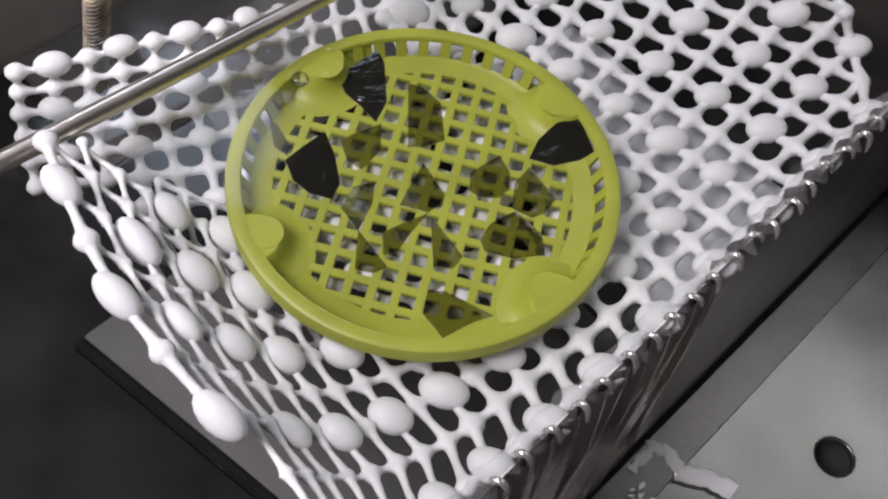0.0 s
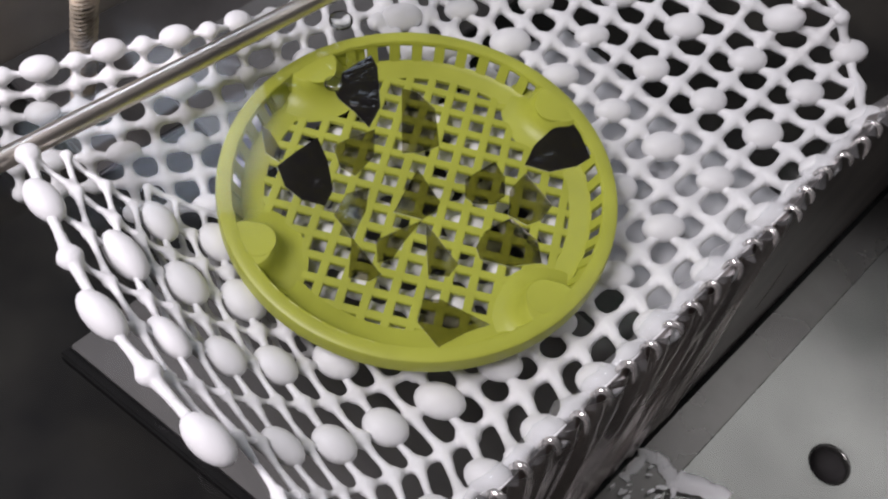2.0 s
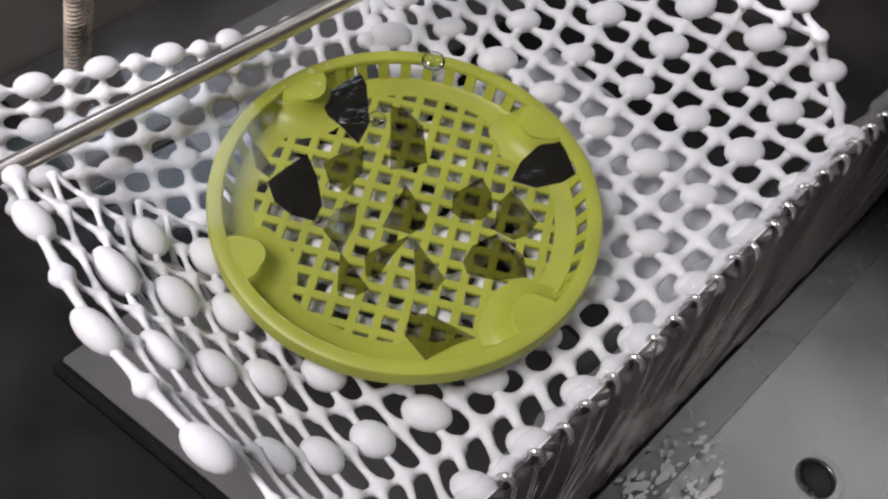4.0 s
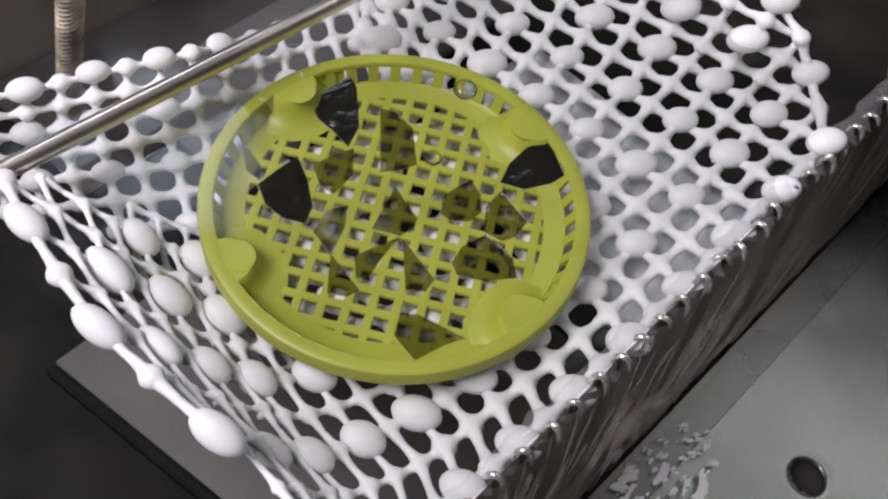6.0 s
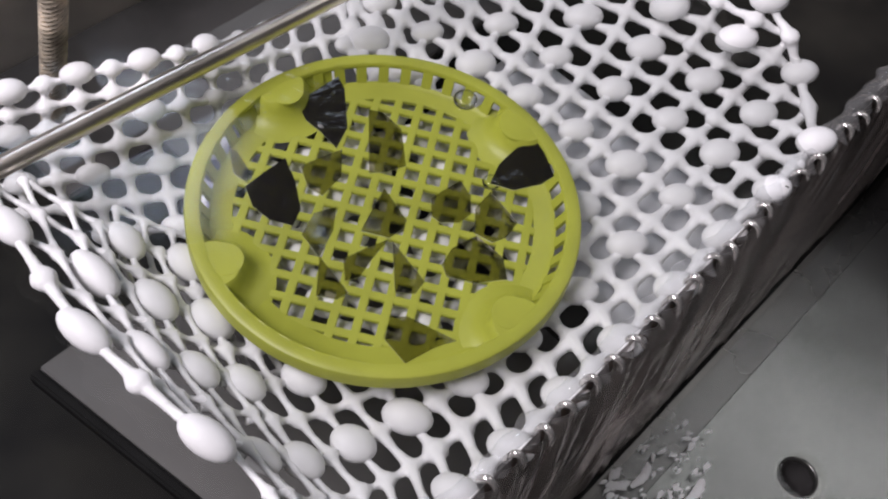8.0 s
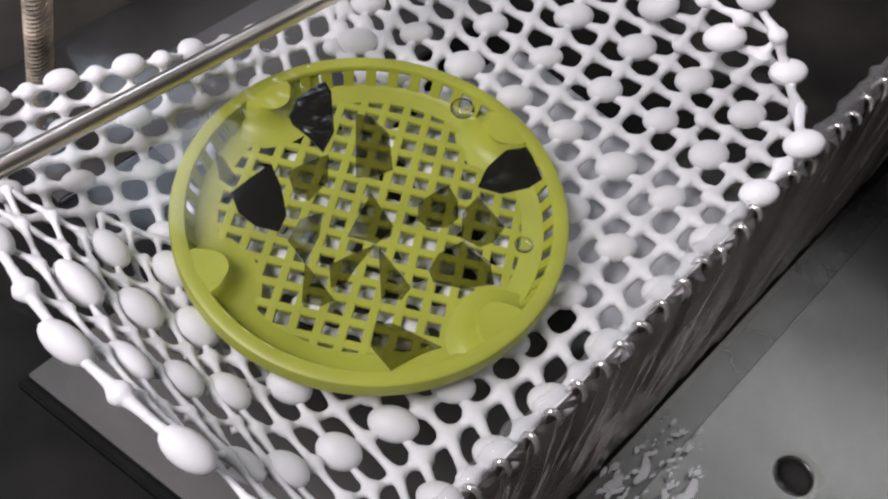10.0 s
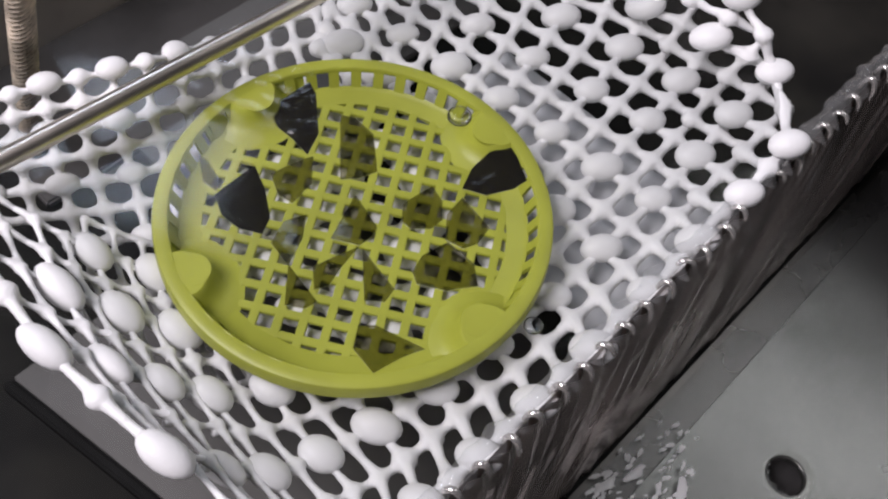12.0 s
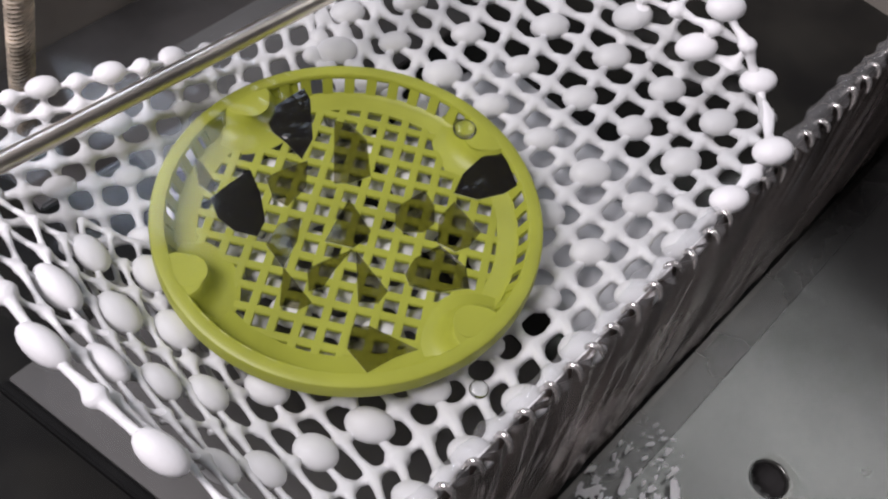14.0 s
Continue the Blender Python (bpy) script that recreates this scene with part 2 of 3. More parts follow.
# dark strip stands in for the shadow stripe at the weir's foot
solid("sealant", quad(U0, U1, 90.0, 94.0), SINK_Z, SINK_Z + 0.0024, DARK, "dark strip painted as the shadow along the foot of the weir", "sealant")


def drain_pipe():
    root = tagged(new("drain"), "round dark drain hole in the steel sink floor", "drain")
    root.location = (0.1992, 0.0093, SINK_Z)
    bm = bmesh.new()
    lathe(bm, [(0.0084, -0.0030), (0.0092, -0.0030), (0.0092, -0.09), (0.0084, -0.09)], 40)
    part("pipe", bm, DULL_STEEL, root)
    # added near-black plate, its colour gives the hole its shade
    bm = bmesh.new()
    lathe(bm, [(0.0001, -0.0485), (0.0030, -0.0470), (0.0060, -0.0485), (0.0084, -0.0465), (0.0084, -0.0495), (0.0001, -0.0495)], 40)
    part("hole_shade_plate", bm, DARK, root)


drain_pipe()


STREAMS = [(U0, 42), (42, 82), (82, 130), (130, 200), (200, U1)]
FALLS = []


def weir():
    root = tagged(new("overflow_weir"), "serrated steel overflow edge with water running down its face", "weir")
    # plain sloping steel wall
    bm = bmesh.new()
    rows = 22
    grid = [[bm.verts.new(uv(u, 83.0 + 9.5 * (r / rows) ** 0.6 - 1.2, WATER_Z - 0.003 + (SINK_Z + 0.004 - WATER_Z) * r / rows)) for r in range(rows + 1)] for u in (U0, U1)]
    for r in range(rows):
        bm.faces.new((grid[0][r], grid[1][r], grid[1][r + 1], grid[0][r + 1]))
    part("steel_face", bm, WALLDRY, root, "plain grey steel face under the running water")
    # falling sheets of water, one stretch of the weir after another
    for lo, hi in STREAMS:
        bm = bmesh.new()
        steps = int((hi - lo) * 1.9)
        grid = []
        for a in range(steps + 1):
            u = lo + (hi - lo) * a / steps
            line = []
            for r in range(rows + 1):
                k = r / rows
                z = WATER_Z - 0.003 + (SINK_Z + 0.001 - WATER_Z + 0.003) * k
                n = 83.0 + 9.5 * k ** 0.6
                lean = u + 9 * k
                ripple = noise.noise(Vector((lean * 0.14, 3.1, k * 2.2))) * 1.9 + noise.noise(Vector((lean * 0.42, 7.7, k * 3.5))) * 0.75
                flute = math.cos(2 * math.pi * (u - U0 - 6) / 10.0 + 1.2 * noise.noise(Vector((u * 0.05, k * 6, 0))))
                n += ripple * (1 - 0.35 * k) * min(1, 0.3 + 3 * k) + 0.9 * flute * max(0, 1 - 1.3 * k)
                line.append(bm.verts.new(uv(u, n, z)))
            grid.append(line)
        for a in range(steps):
            for r in range(rows):
                bm.faces.new((grid[a][r], grid[a + 1][r], grid[a + 1][r + 1], grid[a][r + 1]))
        FALLS.append(part("falling_water", bm, WALLWET, root, "streaked sheet of water running down the steel"))
    bm = bmesh.new()
    box_between(bm, quad(U0, U1, 80.6, 81.7), -0.070, 0.0035)
    part("inner_wall", bm, WALLDRY, root, smooth=False)
    # water running over between the teeth in pointed scallops
    bm = bmesh.new()
    grid = []
    for a in range(1501):
        u = U0 + (U1 - U0) * a / 1500
        w = Vector((u * 0.11, 1.7, 0))
        f = ((u - U0 - 6) / 10.0 + 0.3 * noise.noise(w)) % 1
        saw = f / 0.68 if f < 0.68 else (1 - f) / 0.32
        saw = 0.5 - 0.5 * math.cos(math.pi * saw)
        reach = 81.6 + (3.3 + 2.4 * noise.noise(w * 2 + Vector((0, 4, 0)))) * saw
        line = []
        for r in range(9):
            k = r / 8
            start = 76.5 + 2.6 * noise.noise(w * 1.3 + Vector((0, 9, 0)))
            n = start + (reach - start) * k
            z = WATER_Z - 0.0008 * (1 - min(1, 3 * k)) + 0.0004 * k + 0.0018 * math.sin(math.pi * min(1, k * 1.05)) * (0.6 + 0.6 * saw) - 0.0055 * max(0, k - 0.55) * saw + 0.0005 * noise.noise(Vector((u * 0.35, n * 0.35, 2)))
            line.append(bm.verts.new(uv(u, n, z)))
        grid.append(line)
    for a in range(1500):
        for r in range(8):
            bm.faces.new((grid[a][r], grid[a + 1][r], grid[a + 1][r + 1], grid[a][r + 1]))
    part("water_lip", bm, LIP, root, "clear water spilling over the teeth, with a painted whitish sheen").visible_shadow = False
    # teeth: bent wire-like tongues
    pitch = 10.0
    bm = bmesh.new()
    pts = [(0, 80.3, -3.5), (0, 80.7, -0.5), (0.3, 81.4, 0.9), (0.7, 82.8, 1.2), (0.9, 84.3, 0.0), (0.9, 85.2, -2.6), (0.9, 85.6, -5.5)]
    line = [(Vector(p), r) for p, r in zip(pts, (0.7, 0.85, 1.0, 1.1, 1.05, 0.8, 0.3))]
    for turn in range(2):
        cut = [line[0]]
        for (p, r), (q, t) in zip(line, line[1:]):
            cut += [(p * 0.75 + q * 0.25, r * 0.75 + t * 0.25), (p * 0.25 + q * 0.75, r * 0.25 + t * 0.75)]
        line = cut + [line[-1]]
    tube(bm, [uv(p.x, p.y, p.z / 1000) for p, r in line], [r / 1000 for p, r in line], 14)
    first = part("tooth", bm, CHROME, root, "bright rounded wet steel tooth")
    k = 0
    u = U0 + 6
    while u < U1 - 4:
        ob = first if k == 0 else first.copy()
        if k:
            scene.collection.objects.link(ob)
        ob.matrix_basis = Matrix.Translation(uv(u + random.uniform(-1.2, 1.2), random.uniform(-0.9, 0.9), WATER_Z + random.uniform(-0.0006, 0.0006))) @ Matrix.Translation(uv(0, 81)) @ Matrix.Rotation(radians(random.uniform(-28, 28)), 4, "Z") @ Matrix.Translation(uv(0, -81)) @ Matrix.Diagonal((1, 1, random.uniform(0.5, 1.25), 1))
        u += pitch
        k += 1


weir()


# ---- things in the tank ----
def s_plate():
    """Steel plates lying under the mat."""
    def strip(name, u0, u1, n0, n1, z, label, metal=PLATE):
        root = solid(name, quad(u0, u1, n0, n1), z - 0.003, z, metal, label, "plate", kind="", bevel=0.0006)
        return root
    # toned pale to paint the bright reflection right of the basket
    strip("support_plate", 33, 104, -30, 79.5, -0.012, "steel plate under the mat, coloured pale for light mirrored in the water", PLATE_GLARE)
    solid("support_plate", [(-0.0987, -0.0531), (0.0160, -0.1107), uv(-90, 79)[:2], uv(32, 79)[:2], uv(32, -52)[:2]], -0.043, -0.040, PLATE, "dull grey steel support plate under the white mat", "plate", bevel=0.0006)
    # added plate, its grey stands in for a reflection on the water
    strip("support_plate", -20, 130, -125, -60, -0.030, "added grey plate below the raised mat corner, for light mirrored there")
    # black strip draws the dark gap beside the plate
    solid("gap_shade_strip", [(-0.1010, -0.0565), (0.0135, -0.1140), (0.0158, -0.1110), (-0.0990, -0.0534)], -0.046, -0.0395, DARK, "black strip painted as the dark gap along the plate edge", "seal", kind="", bevel=0.0008)


s_plate()


def water():
    bm = bmesh.new()
    nu, nn = 420, 215
    grid = []
    for a in range(nu + 1):
        line = []
        for b in range(nn + 1):
            u, n = U0 + (U1 - U0) * a / nu, -190 + 271.5 * b / nn
            z = WATER_Z + 0.0004 * noise.noise(Vector((u * 0.03, n * 0.03, 0))) - 0.0025 * max(0, (n - 74) / 8) ** 2
            p = uv(u, n, z)
            # the inflow ruffles the surface beside the rod
            d = math.hypot(p.x + 0.047, p.y - 0.038)
            if d < 0.030:
                p.z += 0.0005 * (1 - d / 0.030) * noise.noise(Vector((p.x * 160, p.y * 330, 3)))
            line.append(bm.verts.new(p))
        grid.append(line)
    for a in range(nu):
        for b in range(nn):
            bm.faces.new((grid[a][b], grid[a + 1][b], grid[a + 1][b + 1], grid[a][b + 1]))
    ob = mesh_object("water", bm, WATER)
    ob.visible_shadow = False
    tagged(ob, "clear gently rippled water brimming over the weir", "water", kind="structure")


water()


def sink_film():
    """A thin running sheet of water that spreads over the sink floor."""
    bm = bmesh.new()
    grid = []
    for a in range(321):
        u = U0 + (U1 - U0) * a / 320
        line = []
        for b in range(141):
            n = 97 + 232 * b / 140
            q = Vector((u * 0.09, n * 0.09, 0))
            p = uv(u, n, SINK_Z + 0.0032 + (0.00012 * noise.noise(q) + 0.00005 * noise.noise(q * 2.3)) * (1 - 0.8 * b / 140))
            line.append(bm.verts.new(p))
        grid.append(line)
    for a in range(320):
        for b in range(140):
            c = grid[a][b].co
            if math.hypot(c.x - 0.1992, c.y - 0.0093) > 0.0105:
                bm.faces.new((grid[a][b], grid[a + 1][b], grid[a + 1][b + 1], grid[a][b + 1]))
    ob = mesh_object("water_film", bm, FILM)
    ob.visible_shadow = False
    return tagged(ob, "thin rippled sheet of water running over the sink floor", "water", kind="structure")


SINK_FILM = sink_film()


# the mat is one soft sheet: lattice (i, j) to place, flat in the middle, rising at the free edge
# coefficients are fitted to where the beads appear from the camera
CX = (31.3347, 15.3512, 14.9424, 0.7138, 0.3726, 0.0597, -0.0191, 0.2183, -0.2998, -0.0003)
CY = (-17.6179, -12.7479, 17.4, -0.0956, 0.9532, 1.3048, -0.05, -0.0782, 0.0587, -0.0053)
BX = (-109.4304, 19.1086, -5.0166, -0.1891, -0.9905, 0.9646)
BY = (-14.0213, 8.3341, 10.5013, 0.2403, 1.091, -0.8413)


def sheet(i, j):
    v = j + 4
    t = (1, i, v, i * i, i * v, v * v, v ** 3, i * v * v, i * i * v, v ** 4)
    c = max(0.0, -6.5 - j) / 4.5
    e = i * max(0.0, -10 - j) ** 2 / 1000
    p = Vector((sum(a * b for a, b in zip(CX, t)) / 1000 + 6.0 * e, sum(a * b for a, b in zip(CY, t)) / 1000 - 3.0 * e, -0.003 + 0.034 * c ** 1.6))
    # the free edge bulges outwards, set to match its beads in the camera's view
    b = max(0.0, -10 - j) * max(0.0, 1 - 0.7 * abs(i))
    p += Vector((-0.0022, -0.0030, 0)) * b
    # the far corner curls up to the surface, shifted along the camera's sight line
    h = min(1, max(0, (j - 1.0 - 0.5 * max(0, i)) / 1.6)) ** 1.4
    p += Vector((-0.0075, -0.0200, 0.0210)) * h
    # it climbs to the crest at the weir, again along the sight line
    k = min(1, max(0, (p.dot(N) * 1000 - 62) / 18))
    return p + Vector((-0.0045, -0.0072, 0.0094)) * (k * k * (3 - 2 * k))


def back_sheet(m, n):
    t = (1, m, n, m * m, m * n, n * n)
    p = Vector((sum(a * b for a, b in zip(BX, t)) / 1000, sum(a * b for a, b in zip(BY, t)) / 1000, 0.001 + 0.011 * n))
    # settling under the water towards the basket, shaped to fit the camera's view
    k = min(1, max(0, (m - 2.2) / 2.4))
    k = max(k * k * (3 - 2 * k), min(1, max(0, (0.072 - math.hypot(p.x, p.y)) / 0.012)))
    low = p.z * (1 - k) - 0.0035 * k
    # lowered along a fixed slope towards the camera, so its outline holds there
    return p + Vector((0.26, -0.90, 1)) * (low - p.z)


def fold_sheet(i, j):
    """The hem of the mat, folded back under its free edge."""
    p = sheet(i + 0.22, j + 0.3)
    return p - Vector((0, 0, 0.0065))


def inside_tank(p):
    return p.dot(N) * 1000 < 82.0


def band(i, j):
    """Which loose strip of the mat a knot belongs to: 0 the still middle, 1 to 3 towards the corner, -1 to -3 towards the free edge."""
    s = i + j
    if j < -8.25:
        return -1 if j > -9.25 else -2 if j > -10.25 else -3
    return 0 if s < 0.75 else 1 if s < 1.75 else 2 if s < 2.75 else 3


NETS = {}


def mat_sheet():
    root = tagged(new("mesh_mat"), "white foamed plastic mesh mat with rounded beads, partly under water", "mat")
    bms = {g: bmesh.new() for g in range(-3, 6)}
    beads = []

    def lattice(fn, i0, i1, j0, j1, keep, s):
        nodes = {}
        for a in range(int(i0 * 2), int(i1 * 2) + 1):
            for b in range(int(j0 * 2), int(j1 * 2) + 1):
                i, j = a / 2, b / 2
                if keep(i, j):
                    p = fn(i, j)
                    p += Vector((noise.noise(p * 55), noise.noise(p * 55 + Vector((9, 0, 0))), noise.noise(p * 40 + Vector((0, 9, 0))))) * 0.0012
                    if inside_tank(p) and (fn is not back_sheet or math.hypot(p.x, p.y) > 0.047):
                        nodes[a, b] = (p, band(i, j) if fn is sheet else 4 if fn is back_sheet else 5)
        for (a, b), (p, g) in nodes.items():
            big = a % 2 == 0 and b % 2 == 0
            w = s * (1 + 0.12 * noise.noise(p * 120))
            if big and (fn is sheet and (a < -2 and b < -18 or a == 2 and b == -20) or fn is back_sheet and a > 8 and b > 0):
                ball(bms[g], p, 0.0022, 0.0022, 0.0018, u=8, v=6)
            elif big and fn is not fold_sheet:
                d = fn(a / 2 + 0.5, b / 2) - fn(a / 2 - 0.5, b / 2) if fn is back_sheet else fn(a / 2 + 0.5, b / 2 + 0.5) - fn(a / 2 - 0.5, b / 2 - 0.5)
                beads.append((p, d, w * (0.84 if fn is back_sheet else 0.84 if g == -3 else 0.84 if g == -2 else 0.88 if g == -1 else 1), g))
            else:
                w *= 0.58 if g < 0 and b > -22 else 0.95 if g < 0 else 0.75 if fn is sheet and b < -12 else 0.6 if fn is fold_sheet else 1
                ball(bms[g], p, 0.0039 * w, 0.0039 * w, 0.0028 * w, u=8, v=6)
            hem = ((a + 1, b - 1),) if fn is sheet and a + b == 6 else ()
            for c, e in ((a + 1, b), (a, b + 1), *hem):
                if (c, e) in nodes:
                    q, h = nodes[c, e]
                    mid = (p + q) / 2 - Vector((0, 0, 0.0006))
                    slim = s * max(0.62, 1 - 15 * max(0, (p.z + q.z) / 2 - 0.004))
                    ends = 0.0032 * slim * slim
                    thin = (0.0022 * slim, 0.0018 * slim)
                    loose = min(1, max(0, (-5.0 - (b + e) / 4) / 2.2)) if fn is sheet else 0
                    ends = ends * (1 - loose) + 0.0019 * loose
                    thin = (thin[0] * (1 - loose) + 0.0014 * loose, thin[1] * (1 - loose) + 0.0012 * loose)
                    if g < 0 or h < 0:
                        edge = 1.25 if b == e == -22 and a < 2 else 0.85
                        ends, thin = 0.0018 * edge, (0.0014 * edge, 0.0012 * edge)
                    if fn is fold_sheet:
                        ends, thin = 0.0014, (0.0012, 0.0011)
                    tube(bms[g if abs(g) < abs(h) else h], [p, p * 0.72 + q * 0.28, mid, p * 0.28 + q * 0.72, q], [ends, thin[0], thin[1], thin[0], ends], 6)

    lattice(sheet, -5.5, 3, -11, 3.5, lambda i, j: i + j <= 3 and not (i < -2.25 and j < -7.75) and not (i < -4.5 and j < -2.5) and not (i < -3 and j < -6.5) and not (i < -4 and j < -3.5) and not (i < -1.5 and j < -10.5) and not (i > 1.25 and j < -10.25), 1.0)
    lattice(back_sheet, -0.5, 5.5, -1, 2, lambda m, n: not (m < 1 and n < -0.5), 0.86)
    lattice(fold_sheet, -3, -0.5, -10, -7.5, lambda i, j: not (i < -1.5 and j < -9.5), 0.72)
    for g, bm in bms.items():
        net = part("net", bm, WHITE, root)
        r = net.modifiers.new("fuse", "REMESH")
        r.mode, r.voxel_size, r.use_smooth_shade = "VOXEL", 0.0007, True
        sm = net.modifiers.new("soften", "SMOOTH")
        sm.factor, sm.iterations = 0.5, 4
        NETS[g] = net
    bm = bmesh.new()
    ball(bm, (0, 0, 0), 0.0067, 0.0051, 0.0043, u=18, v=12)
    me = None
    for p, d, w, g in beads:
        if me is None:
            ob = part("bead", bm, WHITE, NETS[g])
            me = ob.data
        else:
            ob = new("bead", me)
            ob.parent = NETS[g]
        q = Vector((1, 0, 0)).rotation_difference(d.normalized())
        grow = random.uniform(0.92, 1.1) * w
        ob.matrix_basis = Matrix.LocRotScale(p + Vector((0, 0, 0.0006)), q, Vector((grow * (1.34 if g < -1 else 1.22 if g == -1 else 1.04), grow * (0.97 if g < -1 else 1) * random.uniform(0.93, 1.07), grow)))
    return root


mat_sheet()


def basket():
    root = tagged(new("basket"), "shallow round lime-green plastic basket holding glass shards", "basket")
    top, low = 0.0125, 0.0035
    bm = bmesh.new()
    lathe(bm, [(0.0552, top - 0.0012), (0.0556, top - 0.0002), (0.0562, top), (0.0590, top), (0.0598, top - 0.0004), (0.0602, top - 0.0014), (0.0604, top - 0.0055), (0.0592, top - 0.0058), (0.0590, top - 0.0022), (0.0556, top - 0.0022)], 128)
    part("rim", bm, GREEN, root)
    bm = bmesh.new()
    lathe(bm, [(0.0466, low + 0.0011), (0.0470, low + 0.0013), (0.0515, low + 0.0014), (0.0533, low + 0.0026), (0.0537, low + 0.0010), (0.0515, low - 0.0002), (0.0466, low - 0.0002)], 128)
    part("floor_ring", bm, GREEN, root)
    # upright slats between floor ring and rim
    bm = bmesh.new()
    box_between(bm, [(-0.0006, -0.0017), (0.0006, -0.0017), (0.0006, 0.0017), (-0.0006, 0.0017)], 0, 0.0092)
    first = part("slat", bm, GREEN, root, smooth=False)
    count = 46
    for k in range(count):
        ob = first if k == 0 else first.copy()
        if k:
            scene.collection.objects.link(ob)
        q = 2 * math.pi * k / count
        ob.matrix_basis = Matrix.Rotation(q, 4, "Z") @ Matrix.Translation((0.0527, 0, low + 0.0004)) @ Matrix.Rotation(radians(24), 4, "Y")
    # floor lattice
    turn = Matrix.Rotation(radians(-2.5), 4, "Z")
    pitch = 0.00715
    for axis in range(2):
        for k in range(-7, 8):
            off = (k - 0.15) * pitch
            if abs(off) > 0.0475:
                continue
            half = math.sqrt(0.0495 ** 2 - off ** 2)
            bm = bmesh.new()
            w = 0.00135
            c = [(-half, off - w), (half, off - w), (half, off + w), (-half, off + w)]
            if axis:
                c = [(-y, x) for x, y in c]
            box_between(bm, [(turn @ Vector((x, y, 0)))[:2] for x, y in c], low - 0.0002 - 0.0001 * axis, low + 0.00125 + 0.00005 * axis, 0.00025)
            part("floor_bar", bm, GREEN, root, smooth=False)
    # four lugs with round pads under the rim
    for q in (139.5, 47, 218, 323):
        bm = bmesh.new()
        rings = []
        for c_, r_, z_ in ((0.0558, 0.0175, low + 0.0010), (0.0556, 0.0132, low + 0.0018), (0.0553, 0.0098, low + 0.0036), (0.0552, 0.0084, low + 0.0062), (0.0552, 0.0077, top - 0.0009), (0.0552, 0.0070, top - 0.0002)):
            ring = []
            for t in [2 * math.pi * s_ / 32 for s_ in range(32)]:
                x_, y_ = c_ + r_ * math.cos(t), r_ * math.sin(t) * 1.08
                out_ = math.hypot(x_, y_) / 0.0575
                ring.append(bm.verts.new((x_ / max(1, out_), y_ / max(1, out_), z_)))
            rings.append(ring)
        for r0, r1 in zip(rings, rings[1:]):
            for s_ in range(32):
                bm.faces.new((r0[s_], r0[(s_ + 1) % 32], r1[(s_ + 1) % 32], r1[s_]))
        bm.faces.new(rings[-1])
        bm.faces.new(rings[0][::-1])
        lug = part("lug", bm, GREEN, root)
        lug.matrix_basis = Matrix.Rotation(radians(q), 4, "Z")
        bm = bmesh.new()
        box_between(bm, [(0.0520 + 0.0052 * math.cos(t), 0.0056 * math.sin(t)) for t in [2 * math.pi * s_ / 28 for s_ in range(28)]], top - 0.001, top - 0.00005, 0.00005)
        part("pad", bm, GREEN, lug)
    # solid wall stretch where the slots end
    for q0, q1 in ((120, 160), (34, 58), (196, 240), (303, 343), (240, 303)):
        bm = bmesh.new()
        seg = max(4, int((q1 - q0) / 3))
        g = []
        for s in range(seg + 1):
            q = radians(q0 + (q1 - q0) * s / seg)
            g.append([bm.verts.new((r * math.cos(q), r * math.sin(q), z)) for r, z in ((0.0524, low), (0.0566, top - 0.001), (0.0578, top - 0.001), (0.0536, low))])
        for s in range(seg):
            for k in range(4):
                bm.faces.new((g[s][k], g[s + 1][k], g[s + 1][(k + 1) % 4], g[s][(k + 1) % 4]))
        bm.faces.new(g[0][::-1])
        bm.faces.new(g[-1])
        part("wall_panel", bm, GREEN, root)
    return root


basket()


def shard(points, dark=False, rx=0.0, ry=0.0, lift=0.0, bend=0.0013, label="clear smoky curved glass shard lying in the basket"):
    """A thin curved splinter of glass over a polygon of xy millimetres."""
    c = Vector((sum(p[0] for p in points) / len(points), sum(p[1] for p in points) / len(points), 0))
    bm = bmesh.new()
    vs = [bm.verts.new((p[0] - c.x, p[1] - c.y, 0)) for p in points]
    f = bm.faces.new(vs)
    bmesh.ops.triangulate(bm, faces=[f])
    bmesh.ops.subdivide_edges(bm, edges=bm.edges[:], cuts=3, use_grid_fill=True)
    r = max(v.co.length for v in bm.verts)
    for v in bm.verts:
        v.co.z = -bend * 1000 * (v.co.x * 0.8 + v.co.y * 0.6) ** 2 / r ** 2 + 0.15 * noise.noise(v.co * 0.4)
    got = bmesh.ops.extrude_face_region(bm, geom=bm.faces[:])
    for v in got["geom"]:
        if isinstance(v, bmesh.types.BMVert):
            v.co.z -= 0.32
    bmesh.ops.scale(bm, vec=(0.001, 0.001, 0.001), verts=bm.verts)
    bm.normal_update()
    for f in bm.faces:
        if abs(f.normal.z) < 0.4:
            f.material_index = 1
    ob = mesh_object("glass_shard", bm, GLASS_DARK if dark else GLASS, smooth=False)
    ob.data.materials.append(GLASS_EDGE)
    ob.matrix_world = pose(c.x / 1000, c.y / 1000, 0.0072 + lift, rx, ry, 0)
    ob.visible_shadow = False
    return tagged(ob, label, "glass shard", group="shards in the basket")


BLACK = "dark curved glass shard leaning in the basket"
shard([(-34.0, 9.0), (-43.0, -4.0), (-39.0, -10.0), (-33.0, -13.0), (-26.0, -13.0), (-25.0, -7.0), (-29.0, 2.0)], True, 8, 6, 0.0016, label=BLACK)
